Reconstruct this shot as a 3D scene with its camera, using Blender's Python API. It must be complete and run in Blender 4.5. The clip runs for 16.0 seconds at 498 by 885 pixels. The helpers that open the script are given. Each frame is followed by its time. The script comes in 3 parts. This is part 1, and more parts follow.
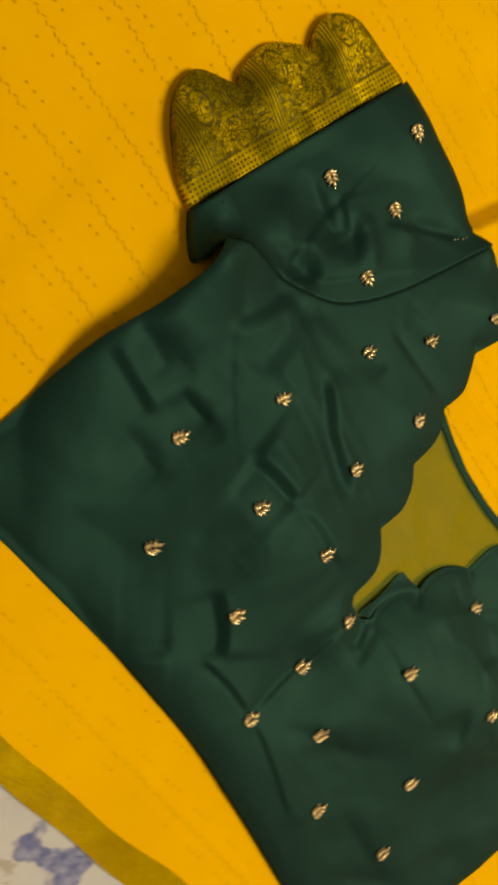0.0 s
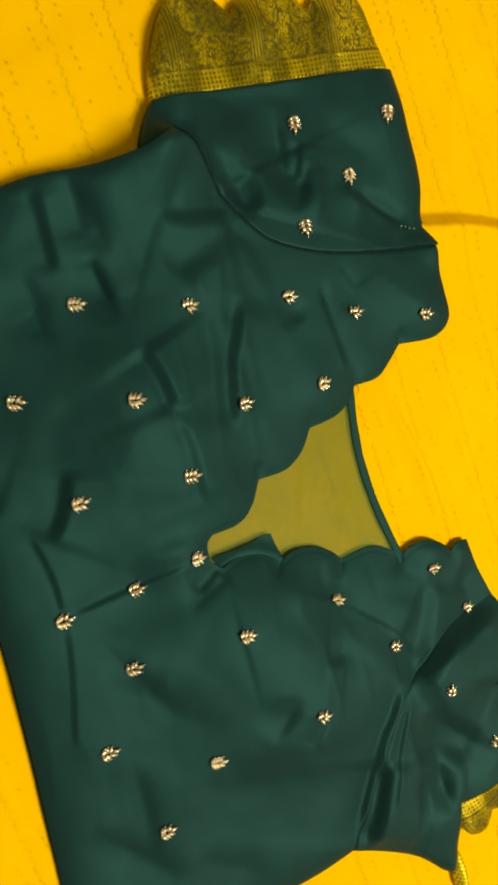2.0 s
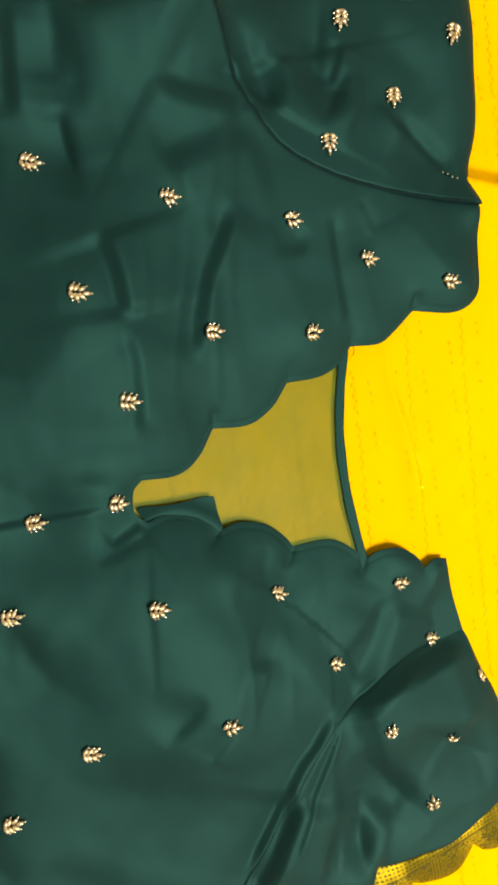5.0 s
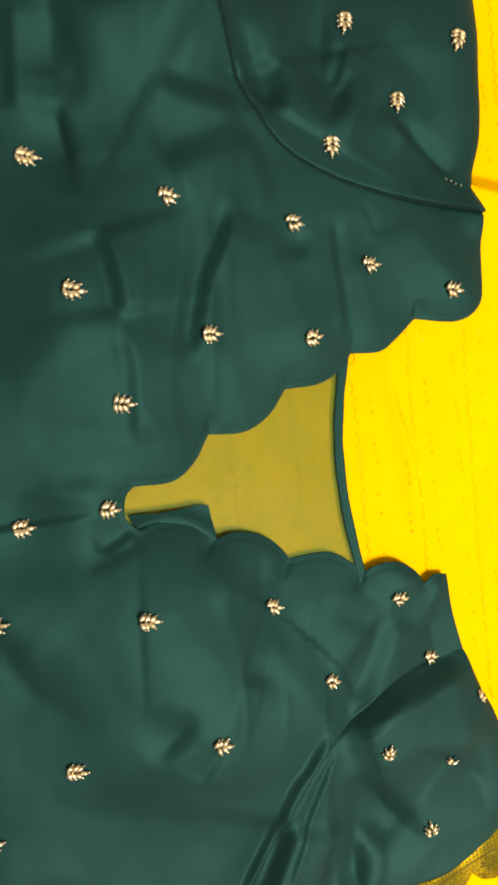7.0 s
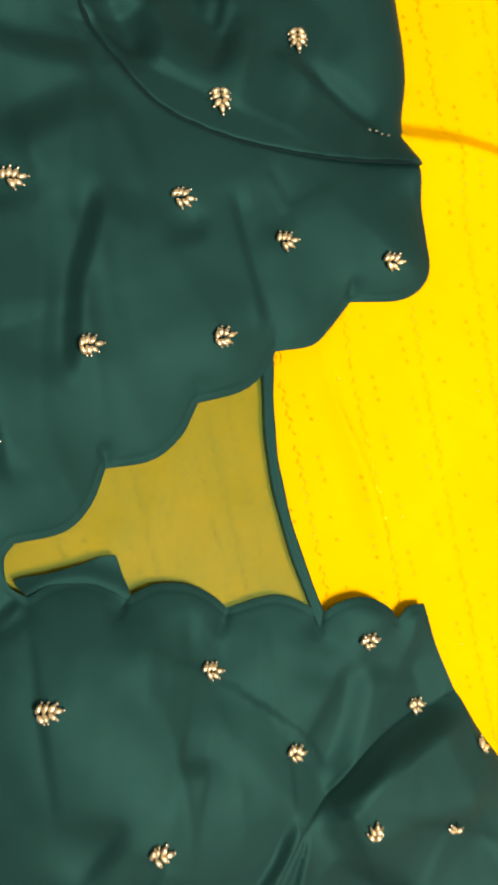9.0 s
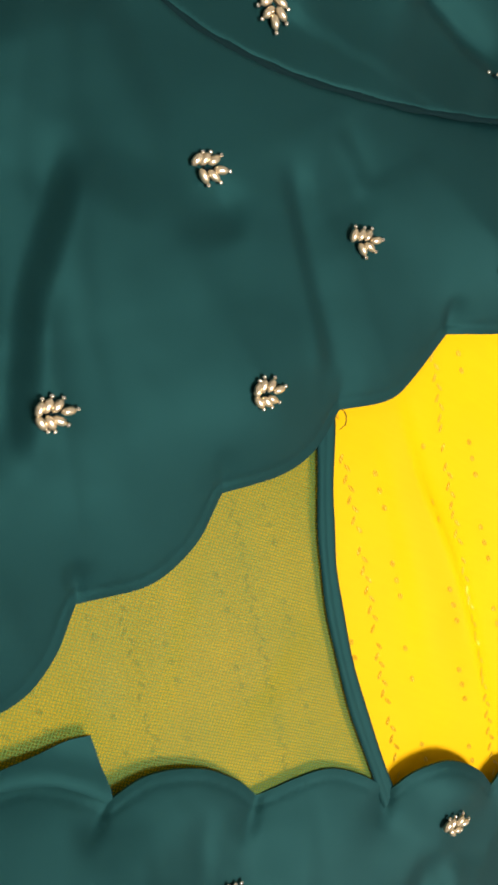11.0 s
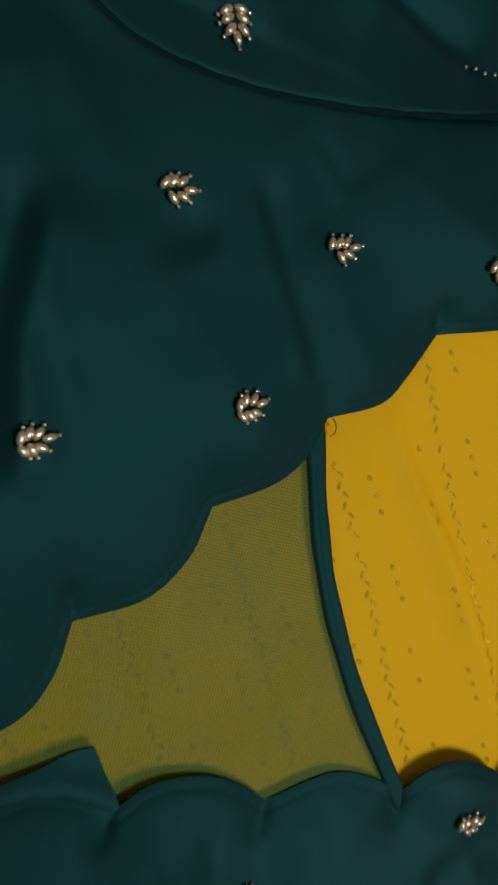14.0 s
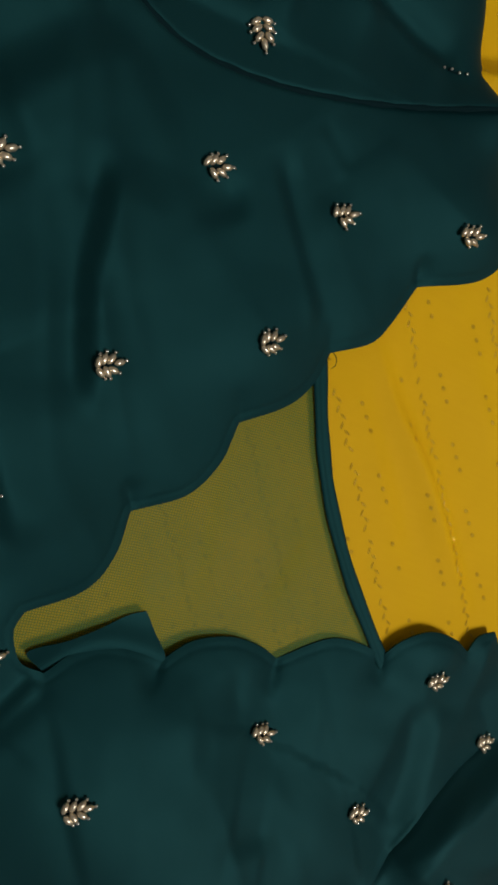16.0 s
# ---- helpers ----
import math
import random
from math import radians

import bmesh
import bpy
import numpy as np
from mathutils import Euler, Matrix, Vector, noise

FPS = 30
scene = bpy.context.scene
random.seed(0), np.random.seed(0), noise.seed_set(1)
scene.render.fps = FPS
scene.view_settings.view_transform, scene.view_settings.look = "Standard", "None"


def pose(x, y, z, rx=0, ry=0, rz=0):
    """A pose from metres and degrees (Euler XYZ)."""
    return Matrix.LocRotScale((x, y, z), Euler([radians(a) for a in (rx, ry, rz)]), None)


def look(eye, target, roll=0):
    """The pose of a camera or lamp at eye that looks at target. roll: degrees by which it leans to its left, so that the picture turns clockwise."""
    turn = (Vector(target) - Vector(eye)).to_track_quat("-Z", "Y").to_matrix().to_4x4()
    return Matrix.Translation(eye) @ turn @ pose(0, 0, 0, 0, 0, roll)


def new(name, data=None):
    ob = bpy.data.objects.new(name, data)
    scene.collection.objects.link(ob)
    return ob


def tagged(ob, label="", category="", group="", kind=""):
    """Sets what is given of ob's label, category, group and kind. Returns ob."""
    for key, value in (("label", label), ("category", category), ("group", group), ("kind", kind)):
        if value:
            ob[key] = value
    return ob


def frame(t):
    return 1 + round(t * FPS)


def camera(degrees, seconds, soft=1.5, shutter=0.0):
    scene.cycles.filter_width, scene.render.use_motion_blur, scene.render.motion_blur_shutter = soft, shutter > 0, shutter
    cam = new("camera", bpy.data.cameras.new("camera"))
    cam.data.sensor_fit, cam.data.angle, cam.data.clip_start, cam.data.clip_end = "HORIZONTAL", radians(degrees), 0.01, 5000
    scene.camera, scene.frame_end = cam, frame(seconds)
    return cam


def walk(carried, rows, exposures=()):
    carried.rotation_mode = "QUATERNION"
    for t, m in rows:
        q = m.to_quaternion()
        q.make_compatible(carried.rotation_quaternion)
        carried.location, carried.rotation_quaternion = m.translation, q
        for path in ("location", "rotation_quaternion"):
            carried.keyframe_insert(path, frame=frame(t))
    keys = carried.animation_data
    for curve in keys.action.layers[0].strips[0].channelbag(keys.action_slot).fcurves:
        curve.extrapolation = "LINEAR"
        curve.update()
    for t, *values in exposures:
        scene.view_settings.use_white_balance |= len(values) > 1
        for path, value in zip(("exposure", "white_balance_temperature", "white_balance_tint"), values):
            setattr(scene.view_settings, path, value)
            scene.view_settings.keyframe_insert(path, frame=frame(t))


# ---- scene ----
from mathutils import bvhtree, geometry

cam = camera(35.81, 16.0, soft=3.0, shutter=0.5)
# seconds, eye (metres), Euler turn (degrees); z = 0 is the mean top of the blouse
PATH = [
    (0, -0.2390, 0.1089, 0.3602, -6.35, -24.16, 0.23),
    (0.5, -0.2059, 0.0283, 0.3996, -1.40, -22.10, 8.85),
    (1, -0.1909, -0.0056, 0.4295, -2.21, -22.45, 12.64),
    (1.5, -0.1836, 0.0015, 0.4125, -2.66, -22.32, 14.59),
    (2, -0.1672, 0.0103, 0.3872, -4.03, -22.51, 17.15),
    (2.5, -0.1338, -0.0000, 0.3622, -5.95, -22.07, 21.45),
    (3, -0.1166, 0.0004, 0.3507, -7.18, -21.55, 24.30),
    (5.5, -0.1027, -0.0097, 0.3326, -6.54, -20.28, 30.07),
    (6, -0.1226, -0.0079, 0.3501, -5.77, -20.41, 30.23),
    (6.5, -0.1169, -0.0118, 0.3406, -5.41, -20.29, 30.54),
    (7, -0.0960, -0.0149, 0.3245, -5.70, -20.49, 30.63),
    (7.5, -0.0825, -0.0126, 0.3111, -5.58, -20.37, 30.27),
    (8, -0.0696, -0.0090, 0.3011, -5.27, -20.14, 29.61),
    (8.5, -0.0440, 0.0036, 0.2877, -4.72, -20.04, 28.70),
    (9, -0.0458, 0.0108, 0.2739, -2.57, -20.79, 24.36),
    (9.5, -0.0559, 0.0196, 0.2134, -3.97, -24.42, 25.04),
    (12, -0.0273, 0.0598, 0.1623, -5.57, -22.19, 25.89),
    (12.5, -0.0220, 0.0643, 0.1694, -4.35, -20.14, 22.38),
    (13, -0.0232, 0.0644, 0.1613, -4.49, -20.03, 22.34),
    (13.5, -0.0228, 0.0597, 0.1587, -4.84, -19.82, 22.48),
    (14, -0.0329, 0.0570, 0.1730, -5.26, -20.05, 22.64),
    (14.5, -0.0497, 0.0448, 0.2036, -5.60, -20.59, 22.69),
    (15, -0.0581, 0.0361, 0.2169, -6.47, -20.95, 22.80),
    (15.5, -0.0582, 0.0364, 0.2146, -7.39, -21.63, 22.77),
    (16, -0.0599, 0.0393, 0.2135, -8.21, -22.41, 23.10),
]
# seconds, stops, kelvin, tint
EXPOSURE = [
    (0.0, -0.65, 13500, 9), (0.5, -0.45, 10800, 3), (1.0, -0.4, 9700, 3), (1.5, -0.36, 9000, 3),
    (2.0, -0.18, 8700, 5), (2.5, 0.03, 8500, 7), (3.0, 0.18, 8200, 8), (5.5, 0.3, 8100, 14), (7.0, 0.4, 8100, 15), (8.0, 0.52, 8000, 15), (9.5, 0.33, 8000, 16),
    (12.0, 0.4, 5200, 19), (12.5, 0.5, 5000, 20), (13.0, -0.14, 5300, 15), (13.5, -1.06, 5900, 15),
    (14.5, -1.33, 5900, 15), (16.0, -1.3, 5900, 15),
]
walk(cam, [(t, pose(x, y, z, rx, ry, rz)) for t, x, y, z, rx, ry, rz in PATH], EXPOSURE)

# ---- light: one room lamp high to the side, the rest is bounced by the room ----
world = bpy.data.worlds.new("world")
world.use_nodes = True
world.node_tree.nodes["Background"].inputs[0].default_value = (0.05, 0.05, 0.05, 1)
world.node_tree.nodes["Background"].inputs[1].default_value = 0.2
scene.world = world


def area_lamp(name, eye, target, width, length, watts, colour):
    data = bpy.data.lights.new(name, "AREA")
    data.shape, data.size, data.size_y, data.energy, data.color = "RECTANGLE", width, length, watts, colour
    ob = new(name, data)
    ob.matrix_world = look(eye, target)
    return ob


area_lamp("room_lamp", (0.8, -0.28, 1.88), (0, 0, 0), 0.4, 0.8, 49, (1.0, 0.95, 0.86))

SHEET = -0.0115  # top of the saree under the blouse
FLOOR = -0.0165

# ---- materials ----


def material(name, colour, rough=0.5, metal=0.0, **inputs):
    m = bpy.data.materials.new(name)
    m.use_nodes = True
    b = m.node_tree.nodes["Principled BSDF"]
    b.inputs["Base Color"].default_value = (*colour, 1)
    b.inputs["Roughness"].default_value = rough
    b.inputs["Metallic"].default_value = metal
    for key, value in inputs.items():
        b.inputs[key.replace("_", " ")].default_value = value
    return m


class Nodes:
    """Short hand for node trees."""

    def __init__(self, m):
        self.t = m.node_tree
        self.b = self.t.nodes["Principled BSDF"]

    def add(self, kind, **props):
        n = self.t.nodes.new(kind)
        for key, value in props.items():
            if key == "operation":
                n.operation = value
            elif key == "data_type":
                n.data_type = value
            elif key == "blend_type":
                n.blend_type = value
            elif key == "wave_type":
                n.wave_type = value
            elif key == "bands_direction":
                n.bands_direction = value
            elif key == "feature":
                n.feature = value
        return n

    def put(self, socket, value):
        if hasattr(value, "is_output"):
            self.t.links.new(value, socket)
        else:
            socket.default_value = value

    def math(self, op, a, b=0.0, c=0.0):
        n = self.add("ShaderNodeMath", operation=op)
        for k, v in enumerate((a, b, c)):
            self.put(n.inputs[k], v)
        return n.outputs[0]

    def where(self, scale=(1, 1, 1), turn=0.0):
        tc = self.add("ShaderNodeTexCoord")
        mp = self.add("ShaderNodeMapping")
        mp.inputs["Scale"].default_value = scale
        mp.inputs["Rotation"].default_value = (0, 0, turn)
        self.t.links.new(tc.outputs["Object"], mp.inputs[0])
        return mp.outputs[0]

    def noise(self, vec, scale, detail=3.0, rough=0.55):
        n = self.add("ShaderNodeTexNoise")
        self.put(n.inputs["Vector"], vec)
        n.inputs["Scale"].default_value, n.inputs["Detail"].default_value, n.inputs["Roughness"].default_value = scale, detail, rough
        return n.outputs["Fac"]

    def wave(self, vec, scale, direction="X", distort=0.0, detail=0.0):
        n = self.add("ShaderNodeTexWave", wave_type="BANDS", bands_direction=direction)
        self.put(n.inputs["Vector"], vec)
        n.inputs["Scale"].default_value, n.inputs["Distortion"].default_value, n.inputs["Detail"].default_value = scale, distort, detail
        return n.outputs["Fac"]

    def ramp(self, fac, *stops):
        n = self.add("ShaderNodeValToRGB")
        while len(n.color_ramp.elements) < len(stops):
            n.color_ramp.elements.new(0.5)
        for e, (p, c) in zip(n.color_ramp.elements, stops):
            e.position, e.color = p, (*c, 1)
        self.put(n.inputs[0], fac)
        return n.outputs[0]

    def mix(self, fac, a, b):
        n = self.add("ShaderNodeMix", data_type="RGBA")
        self.put(n.inputs[0], fac)
        self.put(n.inputs[6], a if hasattr(a, "is_output") else (*a, 1))
        self.put(n.inputs[7], b if hasattr(b, "is_output") else (*b, 1))
        return n.outputs[2]

    def bump(self, height, strength, distance):
        n = self.add("ShaderNodeBump")
        n.inputs["Strength"].default_value, n.inputs["Distance"].default_value = strength, distance
        self.put(n.inputs["Height"], height)
        self.t.links.new(n.outputs[0], self.b.inputs["Normal"])


def green_satin():
    """Deep bottle-green satin silk: fine weave, slow change of tone, a broad soft gloss."""
    m = material("green_satin", (0.012, 0.06, 0.055), 0.55, 0.0, Specular_IOR_Level=0.42)
    n = Nodes(m)
    n.b.inputs["Specular Tint"].default_value = (0.2, 0.85, 0.82, 1)
    v = n.where()
    n.put(n.b.inputs["Base Color"], n.ramp(n.noise(v, 14, 4), (0.3, (0.0026, 0.0155, 0.0168)), (0.7, (0.0038, 0.0215, 0.0232))))
    n.put(n.b.inputs["Roughness"], n.math("MULTIPLY_ADD", n.noise(v, 60, 3), 0.06, 0.58))
    weave = n.math("ADD", n.wave(n.where(turn=0.56), 900, "X"), n.wave(n.where(turn=0.56), 600, "Y"))
    slub = n.math("ADD", n.math("MULTIPLY", weave, 0.08), n.math("MULTIPLY", n.noise(v, 220, 4), 1.0))
    n.bump(slub, 0.22, 0.0003)
    return m


def yellow_silk():
    """Turmeric yellow saree silk with slight slubs."""
    m = material("yellow_silk", (0.8, 0.49, 0.0), 0.5, Specular_IOR_Level=0.04)
    n = Nodes(m)
    v = n.where(turn=-0.75)
    tone = n.ramp(n.noise(v, 9, 5), (0.3, (0.87, 0.495, 0.0)), (0.7, (0.94, 0.555, 0.0)))
    streak = n.noise(n.where((1, 14, 1), -0.75), 60, 4)
    n.put(n.b.inputs["Base Color"], n.mix(n.math("MULTIPLY", streak, 0.25), tone, (0.8, 0.4, 0.0)))
    weave = n.math("ADD", n.wave(v, 700, "X"), n.wave(v, 700, "Y"))
    n.bump(n.math("ADD", n.math("MULTIPLY", weave, 0.2), n.noise(v, 150, 4)), 0.3, 0.0003)
    return m


def zari(name, ground, thread, rough=0.35):
    """Woven gold thread of the small motifs."""
    m = material(name, thread, rough, 0.28)
    n = Nodes(m)
    v = n.where()
    n.put(n.b.inputs["Base Color"], n.ramp(n.noise(v, 800, 2), (0.35, ground), (0.65, thread)))
    n.bump(n.math("ADD", n.noise(v, 1500, 2), n.wave(n.where(turn=-0.9), 450, "X", 2.0)), 0.7, 0.0004)
    return m


def brocade():
    """Gold brocade on olive: a lattice band by the seam, ribs, scrolls and medallions above it."""
    m = material("gold_brocade", (0.3, 0.22, 0.01), 0.4, 0.6)
    n = Nodes(m)
    tc = n.add("ShaderNodeTexCoord")
    sep = n.add("ShaderNodeSeparateXYZ")
    n.t.links.new(tc.outputs["Object"], sep.inputs[0])
    x, y = sep.outputs[0], sep.outputs[1]
    # scrolls: rims of warped cells
    cells = n.add("ShaderNodeTexVoronoi", feature="DISTANCE_TO_EDGE")
    warp = n.add("ShaderNodeVectorMath", operation="ADD")
    nz = n.add("ShaderNodeTexNoise")
    nz.inputs["Scale"].default_value = 130
    n.t.links.new(tc.outputs["Object"], nz.inputs["Vector"])
    sc = n.add("ShaderNodeVectorMath", operation="SCALE")
    n.t.links.new(nz.outputs["Color"], sc.inputs[0])
    sc.inputs[3].default_value = 0.011
    n.t.links.new(tc.outputs["Object"], warp.inputs[0])
    n.t.links.new(sc.outputs[0], warp.inputs[1])
    n.t.links.new(warp.outputs[0], cells.inputs["Vector"])
    cells.inputs["Scale"].default_value = 380
    scroll = n.math("LESS_THAN", cells.outputs["Distance"], 0.1)
    # medallions: rings round a row of centres, 46 mm apart
    u = n.math("SUBTRACT", n.math("PINGPONG", n.math("ADD", x, 0.5), 0.0235), 0.012)
    w = n.math("MULTIPLY", n.math("SUBTRACT", y, 0.038), 0.75)
    r = n.math("SQRT", n.math("ADD", n.math("MULTIPLY", u, u), n.math("MULTIPLY", w, w)))
    ring = n.math("LESS_THAN", n.math("ABSOLUTE", n.math("SUBTRACT", r, 0.0064)), 0.0006)
    pattern = n.math("MAXIMUM", scroll, ring)
    # lattice band beside the seam
    band = n.math("LESS_THAN", y, 0.012)
    lattice = n.math("GREATER_THAN", n.math("MULTIPLY", n.math("SINE", n.math("MULTIPLY", n.math("ADD", x, y), 1300)), n.math("SINE", n.math("MULTIPLY", n.math("SUBTRACT", x, y), 1300))), 0.25)
    edge = n.math("LESS_THAN", n.math("ABSOLUTE", n.math("SUBTRACT", y, 0.0125)), 0.0007)
    pattern = n.math("MAXIMUM", n.math("ADD", n.math("MULTIPLY", band, lattice), n.math("MULTIPLY", n.math("SUBTRACT", 1.0, band), pattern)), edge)
    ribs = n.math("LESS_THAN", n.math("PINGPONG", n.math("ADD", x, 0.5), 0.0235), 0.004)
    rib = n.math("MULTIPLY", n.math("MULTIPLY", ribs, n.math("SUBTRACT", 1.0, band)), n.math("GREATER_THAN", n.math("SINE", n.math("MULTIPLY", x, 3200)), 0.2))
    pattern = n.math("MAXIMUM", n.math("MULTIPLY", pattern, n.math("SUBTRACT", 1.0, n.math("MULTIPLY", ribs, n.math("SUBTRACT", 1.0, band)))), rib)
    grain = n.noise(tc.outputs["Object"], 500, 3)
    # long patches of brighter gold painted into the colour as the glints of the folds
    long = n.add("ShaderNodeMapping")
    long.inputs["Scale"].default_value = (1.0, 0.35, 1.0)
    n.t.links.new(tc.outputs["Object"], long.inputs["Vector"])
    painted_glint = n.ramp(n.noise(long.outputs[0], 42, 2, 0.4), (0.47, (0, 0, 0)), (0.58, (1, 1, 1)))
    fray = n.ramp(n.noise(tc.outputs["Object"], 260, 4, 0.6), (0.34, (0.4, 0.4, 0.4)), (0.5, (1, 1, 1)))
    pattern = n.math("MULTIPLY", pattern, fray)
    gold = n.mix(n.math("MULTIPLY", painted_glint, n.math("MULTIPLY_ADD", grain, 0.6, 0.5)), n.mix(grain, (0.22, 0.185, 0.004), (0.36, 0.295, 0.008)), (0.85, 0.66, 0.03))
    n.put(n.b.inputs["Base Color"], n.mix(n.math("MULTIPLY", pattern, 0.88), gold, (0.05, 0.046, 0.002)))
    n.put(n.b.inputs["Metallic"], n.math("MULTIPLY_ADD", pattern, -0.5, 0.85))
    n.put(n.b.inputs["Roughness"], n.math("MULTIPLY_ADD", grain, 0.3, 0.27))
    n.bump(n.math("ADD", n.math("MULTIPLY", pattern, -0.7), n.math("ADD", n.math("MULTIPLY", n.wave(tc.outputs["Object"], 700, "X"), 0.3), n.math("MULTIPLY", n.noise(tc.outputs["Object"], 190, 4), 3.0))), 0.7, 0.0005)
    return m


def net_cloth():
    """Sheer olive net: threads every 0.8 mm with holes between them."""
    m = material("sheer_net", (0.09, 0.19, 0.016), 0.5, Specular_IOR_Level=0.18)
    n = Nodes(m)
    v = n.where(turn=-0.1)
    grid = n.math("MAXIMUM", n.wave(v, 390, "X", 0.6), n.wave(v, 390, "Y", 0.6))
    alpha = n.math("MULTIPLY_ADD", n.math("POWER", grid, 3.0), 0.7, 0.2)
    patchy = n.math("MULTIPLY_ADD", n.noise(v, 45, 3), 0.2, -0.1)
    n.put(n.b.inputs["Alpha"], n.math("ADD", alpha, patchy))
    return m


def printed_cotton():
    """Off-white cotton bed sheet printed with blue flowers and grey sprigs."""
    m = material("printed_cotton", (0.6, 0.6, 0.6), 0.8)
    n = Nodes(m)
    v = n.where()
    big = n.noise(v, 31, 3, 0.5)
    ground = n.ramp(n.noise(v, 25, 3), (0.3, (0.5, 0.56, 0.72)), (0.7, (0.58, 0.64, 0.78)))
    petals = n.ramp(n.noise(v, 160, 3), (0.35, (0.1, 0.14, 0.42)), (0.65, (0.28, 0.34, 0.62)))
    flower = n.ramp(big, (0.56, (0, 0, 0)), (0.6, (1, 1, 1)))
    sprig = n.ramp(n.noise(n.where((1, 1.3, 1)), 52, 4), (0.62, (0, 0, 0)), (0.66, (1, 1, 1)))
    n.put(n.b.inputs["Base Color"], n.mix(flower, n.mix(n.math("MULTIPLY", sprig, 0.7), ground, (0.36, 0.34, 0.34)), petals))
    n.bump(n.math("ADD", n.wave(v, 500, "X"), n.wave(v, 500, "Y")), 0.2, 0.0003)
    return m


def plaster(name, colour):
    m = material(name, colour, 0.9)
    n = Nodes(m)
    v = n.where()
    n.put(n.b.inputs["Base Color"], n.ramp(n.noise(v, 3, 5), (0.3, tuple(c * 0.93 for c in colour)), (0.7, colour)))
    n.bump(n.noise(v, 40, 4), 0.15, 0.002)
    return m


def saree_border():
    """Gold border of the saree, woven with a low pattern."""
    m = material("saree_border", (0.4, 0.25, 0.01), 0.45, 0.4)
    n = Nodes(m)
    v = n.where()
    cells = n.add("ShaderNodeTexVoronoi", feature="DISTANCE_TO_EDGE")
    n.put(cells.inputs["Vector"], v)
    cells.inputs["Scale"].default_value = 190
    rim = n.math("LESS_THAN", cells.outputs["Distance"], 0.08)
    n.put(n.b.inputs["Base Color"], n.mix(n.math("MULTIPLY", rim, 0.12), n.ramp(n.noise(v, 60, 4), (0.3, (0.36, 0.24, 0.003)), (0.7, (0.5, 0.35, 0.006))), (0.2, 0.12, 0.003)))
    n.bump(n.math("ADD", rim, n.noise(v, 700, 2)), 0.4, 0.0003)
    return m


SATIN, SILK, BROCADE, NET = green_satin(), yellow_silk(), brocade(), net_cloth()
BUTTI = zari("butti_thread", (0.76, 0.42, 0.0), (0.9, 0.54, 0.01), 0.3)
BORDER, COTTON = saree_border(), printed_cotton()
BEAD = material("antique_bead", (0.8, 0.68, 0.48), 0.28, 0.85)
SEED = material("silver_seed_bead", (0.92, 0.88, 0.8), 0.14, 1.0)
# sewing thread, and the dark strip that stands for shade in the armhole seam
THREAD_AND_SHADE = material("green_thread_and_shade", (0.004, 0.018, 0.02), 0.8, Specular_IOR_Level=0.05)
WALL, CEILING, TILE = plaster("wall_plaster", (0.72, 0.7, 0.64)), plaster("ceiling_plaster", (0.8, 0.8, 0.78)), plaster("floor_stone", (0.4, 0.37, 0.33))

# ---- shapes ----


def part(name, bm, mat, parent=None, label="", smooth=True):
    me = bpy.data.meshes.new(name)
    bm.to_mesh(me)
    bm.free()
    me.materials.append(mat)
    if smooth:
        me.shade_smooth()
    ob = new(name, me)
    ob.parent = parent
    if label:
        tagged(ob, label)
    return ob


def box(name, lo, hi, mat):
    bm = bmesh.new()
    bmesh.ops.create_cube(bm, size=1.0)
    for v in bm.verts:
        v.co = [a + (b - a) * (c + 0.5) for a, b, c in zip(lo, hi, v.co)]
    return tagged(part(name, bm, mat, smooth=False), kind="structure")


def spline(points, n=7):
    """A Catmull-Rom line through the points, from the first to the last."""
    p = [np.array(q, float) for q in points]
    p = [2 * p[0] - p[1], *p, 2 * p[-1] - p[-2]]
    out = []
    for a, b, c, d in zip(p, p[1:], p[2:], p[3:]):
        for k in range(n):
            t = k / n
            out.append(0.5 * (2 * b + (c - a) * t + (2 * a - 5 * b + 4 * c - d) * t * t + (3 * b - a - 3 * c + d) * t**3))
    return out + [p[-2]]


def span(points, line):
    """The least distance of each point from a line of many points."""
    line = np.array(line)
    p, e = line[:-1], np.diff(line, axis=0)
    long2 = np.maximum((e**2).sum(1), 1e-14)
    best = np.empty(len(points))
    for k in range(0, len(points), 2000):
        off = points[k : k + 2000, None] - p[None]
        t = np.clip((off * e).sum(2) / long2, 0, 1)
        best[k : k + 2000] = np.sqrt((((off - t[..., None] * e) ** 2).sum(2)).min(1))
    return best


def folds_at(points, folds):
    """Height of a set of folds (from, to, half width, height): creases, sharp on the left and slow on the right, that taper at both ends."""
    z = np.zeros(len(points))
    drift = np.array([(noise.noise(Vector((x * 28, y * 28, 2.0))), noise.noise(Vector((x * 28, y * 28, 9.0)))) for x, y in points]) * 0.0016
    points = points + drift
    for ax, ay, bx, by, w, h in folds:
        a, e = np.array((ax, ay)), np.array((bx - ax, by - ay))
        t = ((points - a) @ e) / (e @ e)
        live = np.sin(math.pi * np.clip(t * 0.94 + 0.03, 0, 1)) ** 1.3
        off = (points - a) @ np.array((-e[1], e[0])) / np.sqrt(e @ e)
        wide = w * (0.6 + 0.4 * live) * np.where(off > 0, 1.0, 2.8)
        z += h * live * np.exp(-((np.abs(off) / wide) ** 1.7))
    return z


